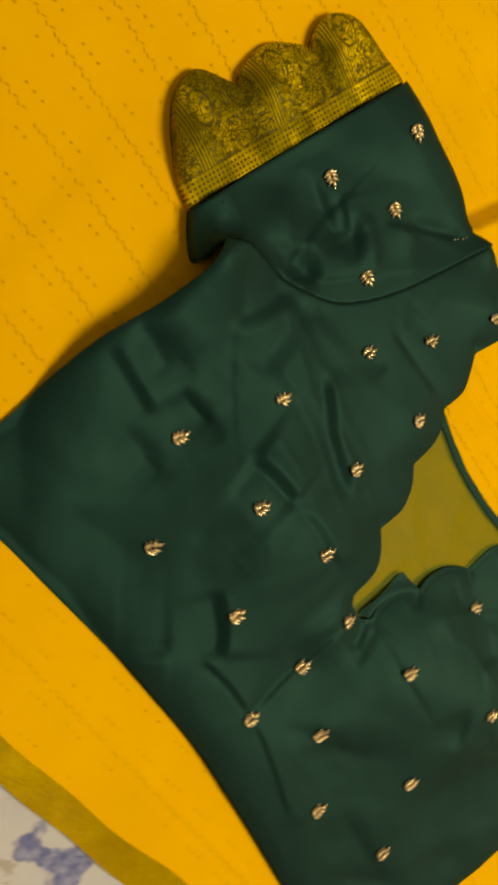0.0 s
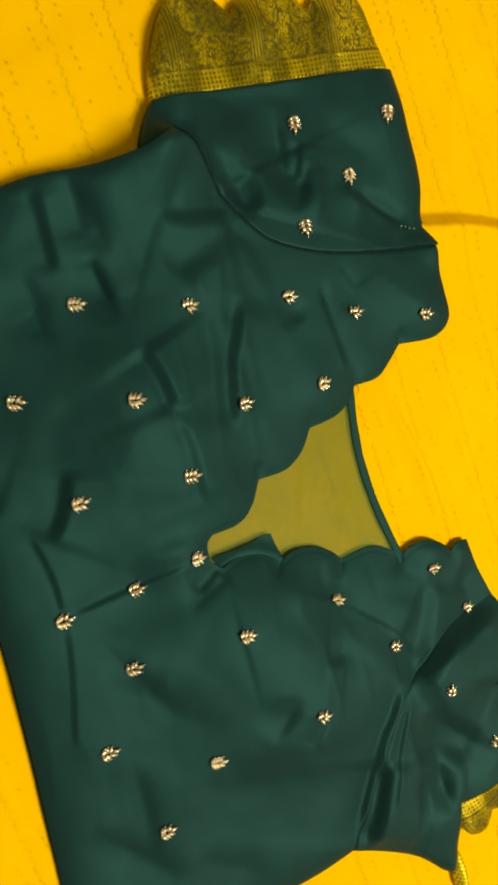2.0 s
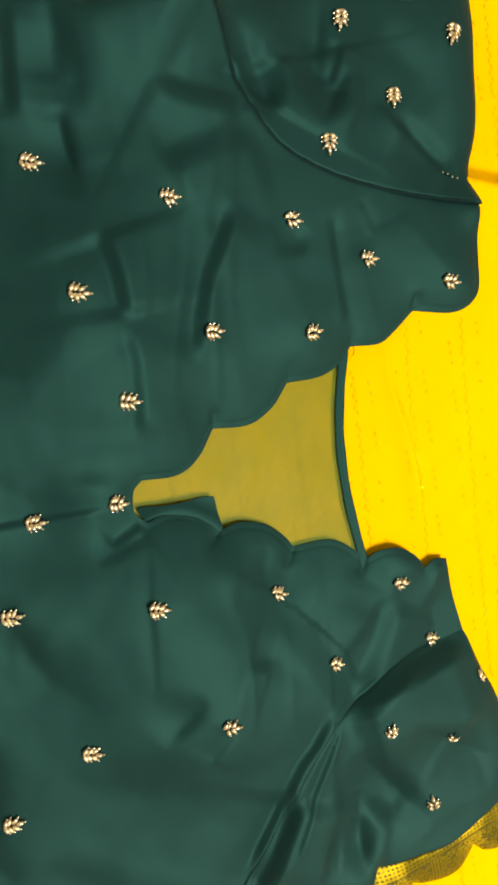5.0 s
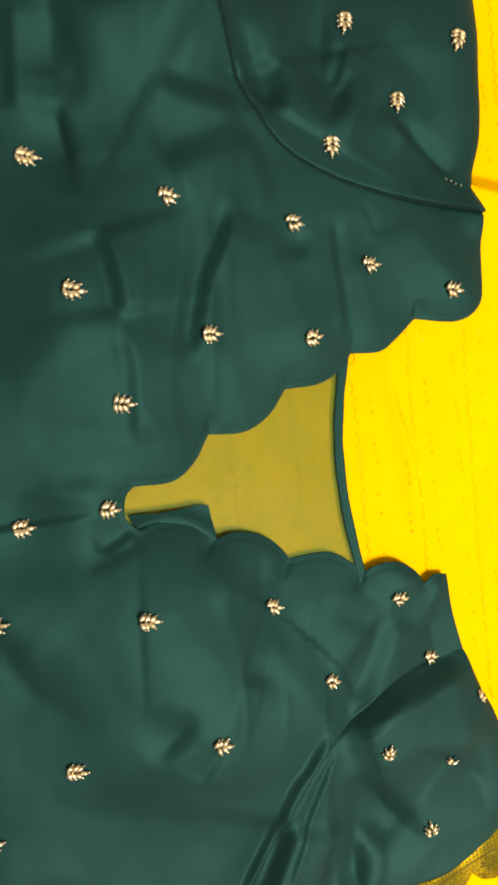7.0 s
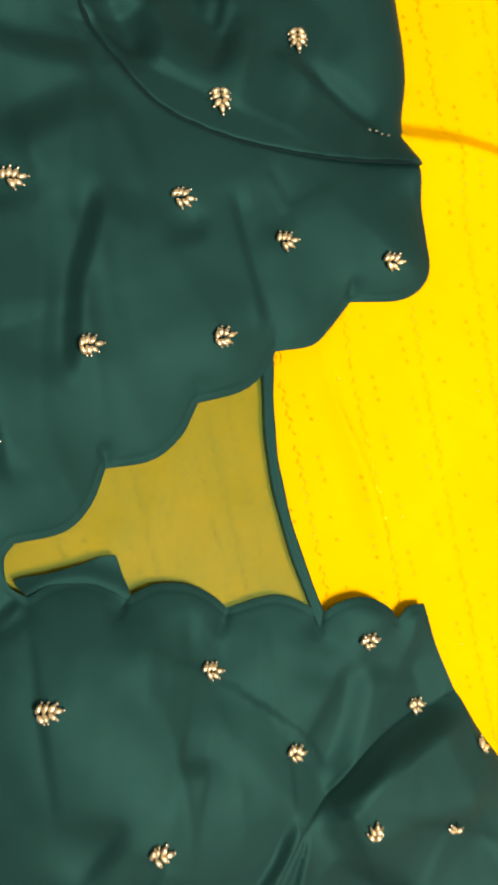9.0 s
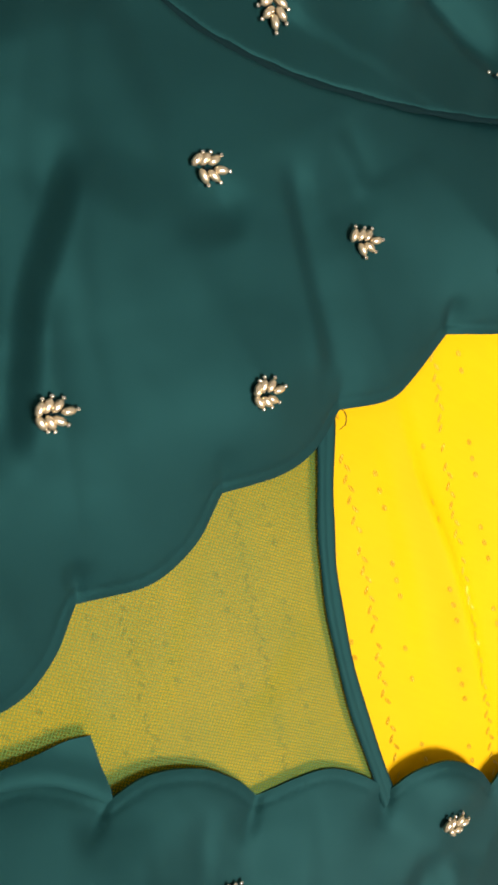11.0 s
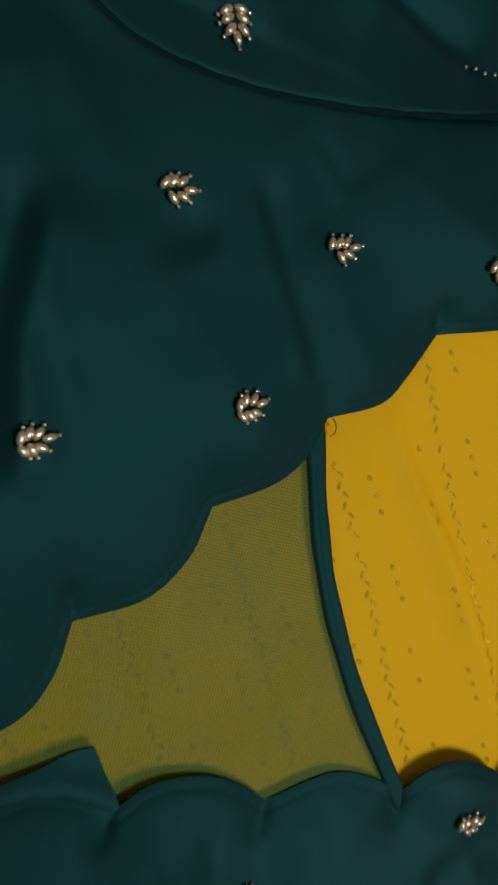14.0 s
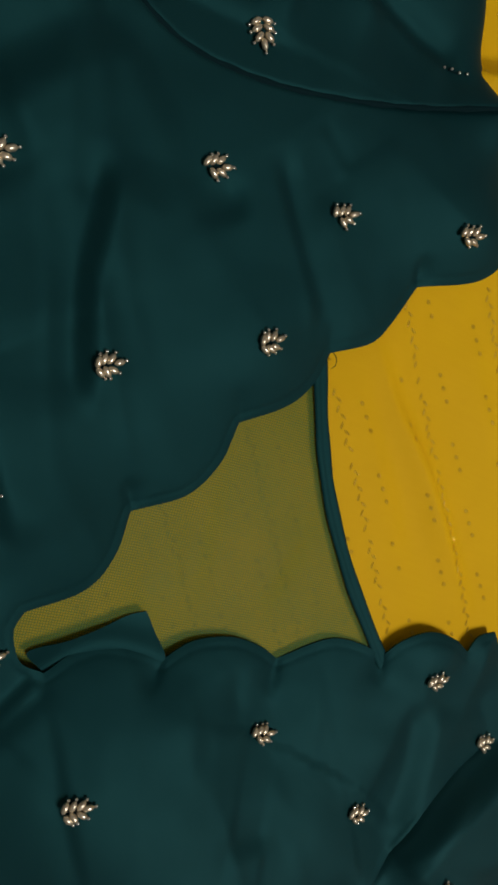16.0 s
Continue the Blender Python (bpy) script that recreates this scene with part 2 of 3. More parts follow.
def creases_at(points, creases):
    """Pressed creases of the satin (line, width, height): a flat narrow facet turned from the lamp, with soft slopes to both sides."""
    z = np.zeros(len(points))
    for line, w, h in creases:
        line = np.array(spline(line, 6))
        live = np.flatnonzero(((points > line.min(0) - 9 * w) & (points < line.max(0) + 9 * w)).all(1))
        if not len(live):
            continue
        q, p, e = points[live], line[:-1], np.diff(line, axis=0)
        long = np.sqrt((e**2).sum(1))
        off = q[:, None] - p[None]
        t = np.clip((off * e).sum(2) / long**2, 0, 1)
        gap = off - t[..., None] * e
        k = np.argmin((gap**2).sum(2), axis=1)
        row = np.arange(len(q))
        g, ek = gap[row, k], e[k] / long[k, None]
        side = ek[:, 0] * g[:, 1] - ek[:, 1] * g[:, 0]
        dist = np.sqrt((g**2).sum(1))
        run = (np.r_[0, np.cumsum(long)[:-1]][k] + t[row, k] * long[k]) / long.sum()
        turn = line[-1] - line[0]
        if -turn[1] - 0.3 * turn[0] < 0:
            side = -side
        c = np.clip(side / (w / 2), -1, 1)
        fade = np.clip(np.minimum(run, 1 - run) / 0.2, 0, 1)
        fade = fade * fade * (3 - 2 * fade)
        z[live] += h * fade * c * (1.5 - 0.5 * c * c) * np.exp(-np.maximum(dist - w / 2, 0) / (2.6 * w))
    return z


def mounds_at(points, mounds):
    """Slow swells of the cloth: place, radius, height."""
    return sum(h * np.exp(-(((points - (x, y)) ** 2).sum(1)) / r**2) for x, y, r, h in mounds)


def ripple(points, seed, size, height):
    return np.array([height * noise.fractal(Vector((x / size, y / size, seed)), 1.0, 2.0, 3) for x, y in points])


def crumple(points, seed, height):
    """Fine handling creases: thin curved ridges here and there."""
    if not height:
        return np.zeros(len(points))
    out = []
    for x, y in points:
        v = Vector(((0.86 * x + 0.5 * y) * 52, (0.86 * y - 0.5 * x) * 13, seed * 3))
        ridge = (1 - min(1.0, abs(noise.noise(v)) * 3.2)) ** 1.5
        out.append(height * ridge * max(0.0, noise.noise(v * 0.55 + Vector((5, 3, 1))) + 0.15))
    return np.array(out)


SURFACES = {}
saree = new("saree")


def cloth(name, chains, mat, parent, label, top, edge, roll=0.009, seam_dip=0.0018, folds=(), creases=(), mounds=(), step=0.0026, wrinkle=0.0008, crease=0.0, seed=1.0, rough=None, thick=0.0012, neck=-0.0076, floor=0.0026, detail=(), extra=None, origin=None, beside=()):
    """A piece of cloth cut to an outline. chains: (points, kind) in order; kind "free" rolls down to edge, "neck" slopes slowly to a stitched edge, "seam" dips a little, "flat" does neither."""
    outline, lines = [], {"free": [], "neck": [], "seam": [], "flat": []}
    for line, kind in chains:
        outline += list(line)[:-1]
        lines[kind].append(line)
    rim = np.array(outline)
    lo, hi = rim.min(0), rim.max(0)

    def lattice(gap):
        xs, ys = np.arange(lo[0], hi[0], gap), np.arange(lo[1], hi[1], gap * 0.87)
        return np.array([(x + (gap / 2 if k % 2 else 0), y) for k, y in enumerate(ys) for x in xs])

    closed = list(rim) + [rim[0]]
    grid = lattice(step)
    grid = grid[span(grid, closed) > step * 0.4]
    for line, gap, reach in [(q, 0.0011, 0.0045) for q in lines["neck"] + lines["seam"]] + [(q, 0.0021, 0.013) for q in detail]:
        box_lo, box_hi = np.min(line, axis=0) - reach, np.max(line, axis=0) + reach
        xs, ys = np.arange(box_lo[0], box_hi[0], gap), np.arange(box_lo[1], box_hi[1], gap * 0.87)
        fine = np.array([(x + (gap / 2 if k % 2 else 0), y) for k, y in enumerate(ys) for x in xs])
        fine = fine[(span(fine, line) < reach) & (span(fine, closed) > 0.0005)]
        grid = np.r_[grid, fine]
    all2d = [Vector(p) for p in rim] + [Vector(p) for p in grid]
    verts, _, faces, *_ = geometry.delaunay_2d_cdt(all2d, [], [list(range(len(rim)))], 1, 1e-6)
    pts = np.array([tuple(v) for v in verts])
    drop, z = np.zeros(len(pts)), np.full(len(pts), float(top))
    if lines["free"]:
        d = np.min([span(pts, line) for line in lines["free"]], axis=0)
        drop = (top - edge) * np.exp(-((d / roll) ** 0.9))
    if lines["neck"] or beside:
        d = np.min([span(pts, line) for line in lines["neck"] + list(beside)], axis=0)
        drop = np.maximum(drop, (top - neck) * np.exp(-d / 0.022)) + 0.00018 * np.exp(-(((d - 0.0026) / 0.0006) ** 2))
    z -= drop
    if lines["seam"]:
        d = np.min([span(pts, line) for line in lines["seam"]], axis=0)
        z -= seam_dip * np.exp(-((d / 0.0006) ** 2))
    if len(mounds):
        z += mounds_at(pts, mounds)
    z += folds_at(pts, folds) + creases_at(pts, creases) + ripple(pts, rough or seed, 0.05, wrinkle) + crumple(pts, rough or seed, crease)
    if extra:
        z += extra(pts)
    if parent is not saree:
        z = np.maximum(z, SHEET + floor)
    SURFACES[name + str(seed)] = (pts, z)
    inv = origin.inverted() if origin else Matrix()
    bm = bmesh.new()
    bv = [bm.verts.new(inv @ Vector((x, y, h))) for (x, y), h in zip(pts, z)]
    for f in faces:
        bm.faces.new([bv[k] for k in f])
    bmesh.ops.recalc_face_normals(bm, faces=bm.faces)
    bm.normal_update()
    if sum(f.normal.z for f in bm.faces) < 0:
        bmesh.ops.reverse_faces(bm, faces=bm.faces)
    # the turned-in edge: a short wall round the rim
    border = [e for e in bm.edges if e.is_boundary]
    for e in border:
        e.smooth = False
    wall = bmesh.ops.extrude_edge_only(bm, edges=border)["geom"]
    for v in wall:
        if isinstance(v, bmesh.types.BMVert):
            v.co.z = max(v.co.z - thick, SHEET + 0.0004) if thick < 0.0025 or thick > 0.0045 else v.co.z - thick
    bmesh.ops.recalc_face_normals(bm, faces=bm.faces)
    ob = part(name, bm, mat, parent, label)
    if origin:
        ob.matrix_basis = origin
    return ob


def height_at(x, y, keys):
    """Height and normal of the uppermost named piece at a place."""
    best = None
    for key in keys:
        pts, z = SURFACES[key]
        d = np.hypot(pts[:, 0] - x, pts[:, 1] - y)
        near = np.argsort(d)[:9]
        if d[near[0]] > 0.004:
            continue
        a = np.c_[pts[near] - (x, y), np.ones(9)]
        gx, gy, h = np.linalg.lstsq(a, z[near], rcond=None)[0]
        if best is None or h > best[0]:
            best = (h, Vector((-gx, -gy, 1)).normalized())
    return best or (0.0, Vector((0, 0, 1)))


# ---- the room: plain walls that close it ----
R, H = 2.0, 2.6
box("floor", (-R, -R, FLOOR - 0.12), (R, R, FLOOR - 0.0035), TILE)
tagged(bpy.data.objects["floor"], "plain stone floor under the bed sheet", "floor")
for wname, lo, hi in (("wall_north", (-R, R, FLOOR - 0.1), (R, R + 0.1, H)), ("wall_south", (-R, -R - 0.1, FLOOR - 0.1), (R, -R, H)),
                      ("wall_east", (R, -R - 0.1, FLOOR - 0.1), (R + 0.1, R + 0.1, H)), ("wall_west", (-R - 0.1, -R - 0.1, FLOOR - 0.1), (-R, R + 0.1, H))):
    tagged(box(wname, lo, hi, WALL), "plain cream plastered room wall", "wall")
tagged(box("ceiling", (-R - 0.1, -R - 0.1, H), (R + 0.1, R + 0.1, H + 0.1), CEILING), "plain white plastered ceiling", "ceiling")

# ---- bed sheet ----


def bed_sheet():
    bm = bmesh.new()
    bmesh.ops.create_grid(bm, x_segments=120, y_segments=120, size=0.9)
    for v in bm.verts:
        v.co.z = FLOOR + 0.0012 * noise.fractal(Vector((v.co.x * 9, v.co.y * 9, 4)), 1.0, 2.0, 3)
    rim = [e for e in bm.edges if e.is_boundary]
    for v in bmesh.ops.extrude_edge_only(bm, edges=rim)["geom"]:
        if isinstance(v, bmesh.types.BMVert):
            v.co.z = FLOOR - 0.0035
    return tagged(part("bed_sheet", bm, COTTON), "off-white cotton bed sheet printed with blue flowers", "bed sheet")


bed_sheet()

# ---- saree: yellow silk laid flat, with a gold border along one side ----
E_IN, E_OUT, E_DIR = np.array((-0.203, -0.0707)), np.array((-0.2038, -0.095)), np.array((0.655, -0.755))
SAREE_FOLDS = [
    (0.066, 0.092, 0.15, 0.014, 0.003, 0.0042), (0.062, 0.083, 0.118, 0.012, 0.006, 0.0016), (0.10, 0.11, 0.175, 0.03, 0.005, 0.0012),
    (-0.17, 0.27, -0.06, 0.33, 0.012, 0.003), (-0.2, 0.13, -0.13, 0.22, 0.01, 0.0022), (-0.21, 0.06, -0.15, 0.02, 0.008, 0.0015),
    (0.06, 0.28, 0.09, 0.22, 0.006, 0.002), (0.02, -0.27, 0.12, -0.22, 0.01, 0.0025), (0.16, -0.26, 0.22, -0.215, 0.008, 0.0025),
    (0.11, 0.17, 0.21, 0.09, 0.012, 0.0022), (-0.16, -0.08, -0.06, -0.2, 0.009, 0.0018),
]


TUCK_LINE = spline([(0.02, 0.172), (0.064, 0.1815), (0.095, 0.194), (0.131, 0.204), (0.2, 0.22), (0.32, 0.235)])


def tuck(pts):
    """A lapped fold that runs off from the shoulder: the cloth steps down behind a curved line."""
    a = np.array(TUCK_LINE)
    z = np.zeros(len(pts))
    near = np.argmin(np.hypot(pts[:, None, 0] - a[None, :, 0], pts[:, None, 1] - a[None, :, 1]), axis=1)
    side = pts[:, 1] - a[near, 1] - (pts[:, 0] - a[near, 0]) * 0.35
    fade = np.clip((pts[:, 0] - 0.02) / 0.05, 0, 1)
    z += fade * (np.where(side < 0, 0.013 * np.exp(side / 0.035), 0.013 * np.clip(1 - side / 0.0105, 0, 1)))
    return z


tagged(saree, "turmeric yellow silk saree spread flat with gold border", "saree")


def along(base, s, out=0.0):
    n = np.array((E_DIR[1], -E_DIR[0]))
    wob = 0.0016 * math.sin(s * 31) + 0.001 * math.sin(s * 77 + 1)
    return base + E_DIR * s + n * (out + wob)


inner = [along(E_IN, s) for s in np.linspace(-0.45, 0.6, 90)]
outer = [along(E_OUT, s) for s in np.linspace(-0.45, 0.6, 90)]
far = [inner[-1] + np.array((0.755, 0.655)) * 0.85, inner[0] + np.array((0.755, 0.655)) * 0.85]
silk_edge = [q + np.array((-0.755, -0.655)) * 0.006 for q in inner]
cloth("silk_field", [(silk_edge + far + [silk_edge[0]], "flat")], SILK, saree, "yellow silk with small woven gold motifs", SHEET, SHEET,
      folds=SAREE_FOLDS, step=0.006, wrinkle=0.001, crease=0.0, seed=7.0, extra=tuck,
      detail=[TUCK_LINE[5:], [np.array((0.06, 0.09)), np.array((0.15, 0.01))], [np.array((0.1, 0.11)), np.array((0.175, 0.03))]], thick=0.003)
cloth("gold_border", [(inner + outer[::-1] + [inner[0]], "flat")], BORDER, saree, "tarnished gold woven border band", SHEET + 0.0008, SHEET + 0.0006, step=0.004, wrinkle=0.001, crease=0.0, seed=8.0, rough=7.0, folds=SAREE_FOLDS, thick=0.0004)

# ---- blouse ----
blouse = new("blouse")
tagged(blouse, "bottle-green satin blouse with scalloped neck, gold sleeve borders and bead sprigs", "blouse")

SEAM_UP = spline([(-0.0965, 0.1655), (-0.083, 0.1625), (-0.068, 0.1545), (-0.052, 0.1455), (-0.029, 0.1383), (-0.0075, 0.1398), (0.016, 0.1466), (0.0433, 0.1583), (0.076, 0.1742)])
SHOULDER_UP = spline([(0.076, 0.1742), (0.0815, 0.1658), (0.0863, 0.1585), (0.0918, 0.1498), (0.0998, 0.1368), (0.0943, 0.1236), (0.0736, 0.112)])
SCALLOPS_UP = [spline(s) for s in (
    [(0.0736, 0.112), (0.0699, 0.0975), (0.0655, 0.0885), (0.0526, 0.0797)],
    [(0.0526, 0.0797), (0.0512, 0.0685), (0.0455, 0.0588), (0.0318, 0.0479)],
    [(0.0318, 0.0479), (0.0312, 0.034), (0.0245, 0.0212), (0.0095, 0.0114)],
    [(0.0095, 0.0114), (0.01, -0.0028), (0.005, -0.015), (-0.0098, -0.0248)])]
KEYHOLE = spline([(-0.0098, -0.0248), (-0.0108, -0.0308), (-0.0058, -0.0388), (0.0019, -0.0406)])
SCALLOPS_LOW = [spline(s) for s in (
    [(0.0019, -0.0406), (0.0084, -0.0332), (0.0174, -0.0285), (0.0283, -0.0277), (0.0356, -0.029)],
    [(0.0356, -0.029), (0.044, -0.021), (0.0565, -0.0168), (0.068, -0.0175), (0.0757, -0.0201)],
    [(0.0757, -0.0201), (0.0858, -0.0125), (0.0945, -0.008), (0.106, -0.0074), (0.115, -0.0095)],
    [(0.115, -0.0095), (0.1198, -0.0018), (0.1295, 0.0042), (0.141, 0.0045), (0.1496, 0.0012)],
    [(0.1496, 0.0012), (0.1528, 0.0077), (0.1598, 0.0113)])]
SHOULDER_LOW = spline([(0.1598, 0.0113), (0.1675, 0.0035), (0.1765, -0.005), (0.1925, -0.0185)])
SEAM_LOW = spline([(0.1925, -0.0185), (0.1711, -0.0372), (0.1572, -0.0524), (0.1482, -0.0684), (0.1409, -0.0864), (0.1375, -0.1055), (0.137, -0.13), (0.1375, -0.16), (0.1375, -0.191)])
SIDE_LOW = spline([(0.1375, -0.191), (0.108, -0.2125), (0.067, -0.2325), (0.0185, -0.2544), (-0.016, -0.27)])
HEM = spline([(-0.016, -0.27), (-0.03, -0.232), (-0.0545, -0.186), (-0.0745, -0.149), (-0.1035, -0.0985), (-0.1277, -0.0644), (-0.148, -0.0371), (-0.1751, -0.0046), (-0.2003, 0.0256), (-0.233, 0.058)])
SIDE_UP = spline([(-0.233, 0.058), (-0.1988, 0.0787), (-0.1753, 0.1005), (-0.1535, 0.1187), (-0.1285, 0.1338), (-0.1085, 0.149), (-0.101, 0.158), (-0.0965, 0.1655)])

BODY_FOLDS = [
    (-0.139, 0.128, -0.108, 0.1, 0.0065, -0.004), (-0.115, 0.095, -0.092, 0.068, 0.004, -0.0035),
    (-0.145, 0.078, -0.12, 0.046, 0.006, -0.003),
    (-0.1, 0.116, -0.04, 0.146, 0.008, 0.0016), (0.011, 0.127, 0.04, 0.09, 0.0035, -0.0014),
    (0.0165, 0.139, 0.038, 0.12, 0.006, -0.0014), (-0.004, 0.111, 0.007, 0.103, 0.004, -0.0014),
]
BODY_FOLDS_MORE = [
    (-0.05, -0.05, -0.016, -0.03, 0.007, 0.0026), (-0.12, 0.02, -0.07, 0.018, 0.012, -0.0025),
    (-0.003, -0.037, 0.043, -0.112, 0.0018, -0.0008),
    (0.062, -0.1, 0.056, -0.127, 0.005, -0.0025), (0.072, -0.07, 0.108, -0.078, 0.008, -0.0016),
    (0.131, -0.02, 0.124, -0.063, 0.006, 0.0025), (-0.05, -0.11, 0.03, -0.13, 0.012, -0.003), (0.02, -0.162, 0.11, -0.148, 0.016, -0.003),
]
BODY_FOLDS_LEFT = [
    (-0.06, -0.09, 0.0, -0.125, 0.006, -0.0022), (-0.03, -0.19, 0.03, -0.215, 0.009, -0.004), (-0.02, -0.15, 0.01, -0.2, 0.006, -0.0025), (0.03, -0.2, 0.09, -0.21, 0.01, -0.0024),
    (-0.17, 0.04, -0.13, 0.0, 0.01, -0.0025), (-0.19, 0.07, -0.15, 0.05, 0.01, 0.002),
]
BODY_FOLDS_SMALL = [
    (0.0318, 0.0479, 0.024, 0.057, 0.0016, -0.0005), (0.0526, 0.0797, 0.047, 0.09, 0.0016, -0.0005), (0.0095, 0.0114, 0.002, 0.02, 0.0015, -0.0012),
    (0.0736, 0.112, 0.07, 0.122, 0.0015, -0.0011), (0.0356, -0.0285, 0.034, -0.04, 0.0015, -0.0012), (0.0759, -0.0191, 0.077, -0.033, 0.0015, -0.001),
    (0.1142, -0.006, 0.118, -0.019, 0.0018, -0.0012), (0.005, -0.043, -0.012, -0.066, 0.004, -0.002), (0.06, -0.025, 0.068, -0.045, 0.004, -0.0012),
    (0.045, -0.03, 0.055, -0.06, 0.005, 0.0014), (0.09, -0.02, 0.1, -0.05, 0.005, 0.0012),
]
SLEEVE_UP_FOLDS = [
    (-0.045, 0.205, -0.022, 0.166, 0.004, -0.0032), (-0.017, 0.186, -0.0155, 0.158, 0.0045, -0.0042), (-0.008, 0.186, -0.004, 0.152, 0.005, 0.003),
    (0.002, 0.181, 0.026, 0.174, 0.003, 0.0022), (0.014, 0.181, 0.064, 0.175, 0.006, -0.0042), (-0.082, 0.175, -0.108, 0.16, 0.006, -0.008),
    (-0.06, 0.196, -0.056, 0.156, 0.007, 0.003), (-0.09, 0.188, -0.02, 0.222, 0.009, -0.002), (-0.07, 0.168, -0.036, 0.146, 0.005, -0.003), (-0.01, 0.21, 0.03, 0.2, 0.01, -0.002),
]
SLEEVE_UP_MOUNDS = [(0.022, 0.23, 0.025, 0.007), (-0.108, 0.18, 0.02, 0.008), (-0.03, 0.2, 0.02, -0.002)]
SLEEVE_LOW_FOLDS = [
    (0.225, -0.05, 0.16, -0.09, 0.01, 0.003), (0.172, -0.045, 0.145, -0.082, 0.003, 0.002),
    (0.16, -0.115, 0.176, -0.19, 0.005, 0.003),
    (0.16, -0.1, 0.222, -0.12, 0.009, -0.0065), (0.175, -0.122, 0.2, -0.158, 0.006, -0.006), (0.165, -0.076, 0.25, -0.074, 0.005, -0.002),
    (0.2, -0.13, 0.212, -0.185, 0.005, 0.003), (0.215, -0.06, 0.25, -0.09, 0.008, -0.003),
]
CREASES = [
    ([(-0.079, 0.0605), (-0.065, 0.0485), (-0.0512, 0.0328)], 0.0085, 0.0026), ([(-0.0535, 0.031), (-0.0395, 0.0195), (-0.0197, -0.0101)], 0.007, 0.0011),
    ([(-0.1137, 0.0938), (-0.1067, 0.0863), (-0.0964, 0.0761)], 0.003, 0.0008), ([(-0.0338, 0.1048), (-0.03, 0.0777), (-0.0265, 0.0615), (-0.0142, 0.0305)], 0.0085, 0.0021),
    ([(-0.0922, 0.126), (-0.0755, 0.1283), (-0.0507, 0.1419)], 0.012, 0.0018), ([(-0.0391, 0.1368), (-0.0573, 0.1151), (-0.0698, 0.0952)], 0.015, 0.0016),
    ([(0.0069, 0.1254), (0.0211, 0.1113), (0.046, 0.083)], 0.006, -0.0007), ([(0.0175, 0.1391), (0.0268, 0.1347), (0.034, 0.13)], 0.005, -0.0004),
    ([(0.1409, -0.0186), (0.1462, -0.0578), (0.1384, -0.0728)], 0.013, 0.0018), ([(0.197, -0.021), (0.1628, -0.0545), (0.1484, -0.0778), (0.1418, -0.09)], 0.014, 0.0045),
    ([(0.1415, -0.0877), (0.1455, -0.12), (0.1525, -0.165)], 0.0024, 0.0012), ([(0.134, -0.08), (0.134, -0.103), (0.1315, -0.1183), (0.1345, -0.1455), (0.136, -0.183)], 0.006, 0.002),
    ([(0.14, -0.128), (0.1435, -0.155), (0.147, -0.188)], 0.009, 0.004), ([(0.1601, -0.132), (0.1762, -0.124), (0.2069, -0.1264)], 0.015, 0.002),
    ([(-0.1505, 0.1167), (-0.1366, 0.0956), (-0.1268, 0.0793)], 0.0068, 0.0016), ([(-0.1325, 0.0617), (-0.1224, 0.0517)], 0.003, 0.0005),
    ([(-0.0955, -0.008), (-0.0915, -0.0316), (-0.0935, -0.05)], 0.0075, 0.0019), ([(-0.1047, -0.0452), (-0.0879, -0.0633), (-0.0756, -0.0826)], 0.003, 0.0009),
    ([(-0.15, -0.04), (-0.1181, -0.0412)], 0.009, 0.0012), ([(-0.0152, -0.0385), (-0.0474, -0.0638), (-0.0756, -0.0826)], 0.0035, 0.0009),
    ([(0.0005, -0.0412), (-0.0089, -0.0582)], 0.005, 0.001), ([(-0.0756, -0.0826), (-0.066, -0.104), (-0.05, -0.15)], 0.003, 0.0006),
    ([(0.0845, -0.11), (0.0823, -0.128)], 0.0045, 0.0006), ([(0.0899, -0.0762), (0.074, -0.0784)], 0.008, 0.0007),
    ([(-0.0249, 0.1949), (-0.0217, 0.1843), (-0.0189, 0.1734)], 0.0042, 0.0011), ([(0.0132, 0.1817), (0.0349, 0.1797), (0.0563, 0.1767)], 0.006, 0.0014), ([(-0.0485, 0.1687), (-0.0403, 0.1597), (-0.0381, 0.1473)], 0.011, 0.0018),
    ([(-0.1354, 0.1272), (-0.1269, 0.1159), (-0.1174, 0.1024)], 0.007, 0.0008), ([(-0.0654, 0.1553), (-0.0561, 0.1489), (-0.0452, 0.1447)], 0.004, 0.0008),
]
BODY_MOUNDS = [
    (-0.076, 0.034, 0.03, 0.007), (-0.033, 0.004, 0.022, 0.0045), (-0.015, -0.037, 0.013, 0.005), (0.088, 0.142, 0.022, 0.0095), (0.028, 0.07, 0.018, 0.0035),
    (0.022, -0.071, 0.026, 0.0055), (0.081, -0.108, 0.03, 0.007), (-0.032, -0.1, 0.024, 0.004), (-0.125, 0.015, 0.026, -0.0035), (-0.113, 0.07, 0.022, -0.0035),
    (-0.06, 0.022, 0.035, 0.008), (0.055, -0.092, 0.042, 0.009), (-0.045, -0.068, 0.02, -0.007), (-0.14, 0.01, 0.03, -0.003), (0.05, 0.07, 0.02, -0.002),
    (0.17, -0.02, 0.02, -0.003), (-0.055, 0.095, 0.02, 0.003), (-0.2, 0.055, 0.04, -0.004), (0.08, -0.045, 0.018, -0.004), (0.0, -0.2, 0.05, -0.002),
]

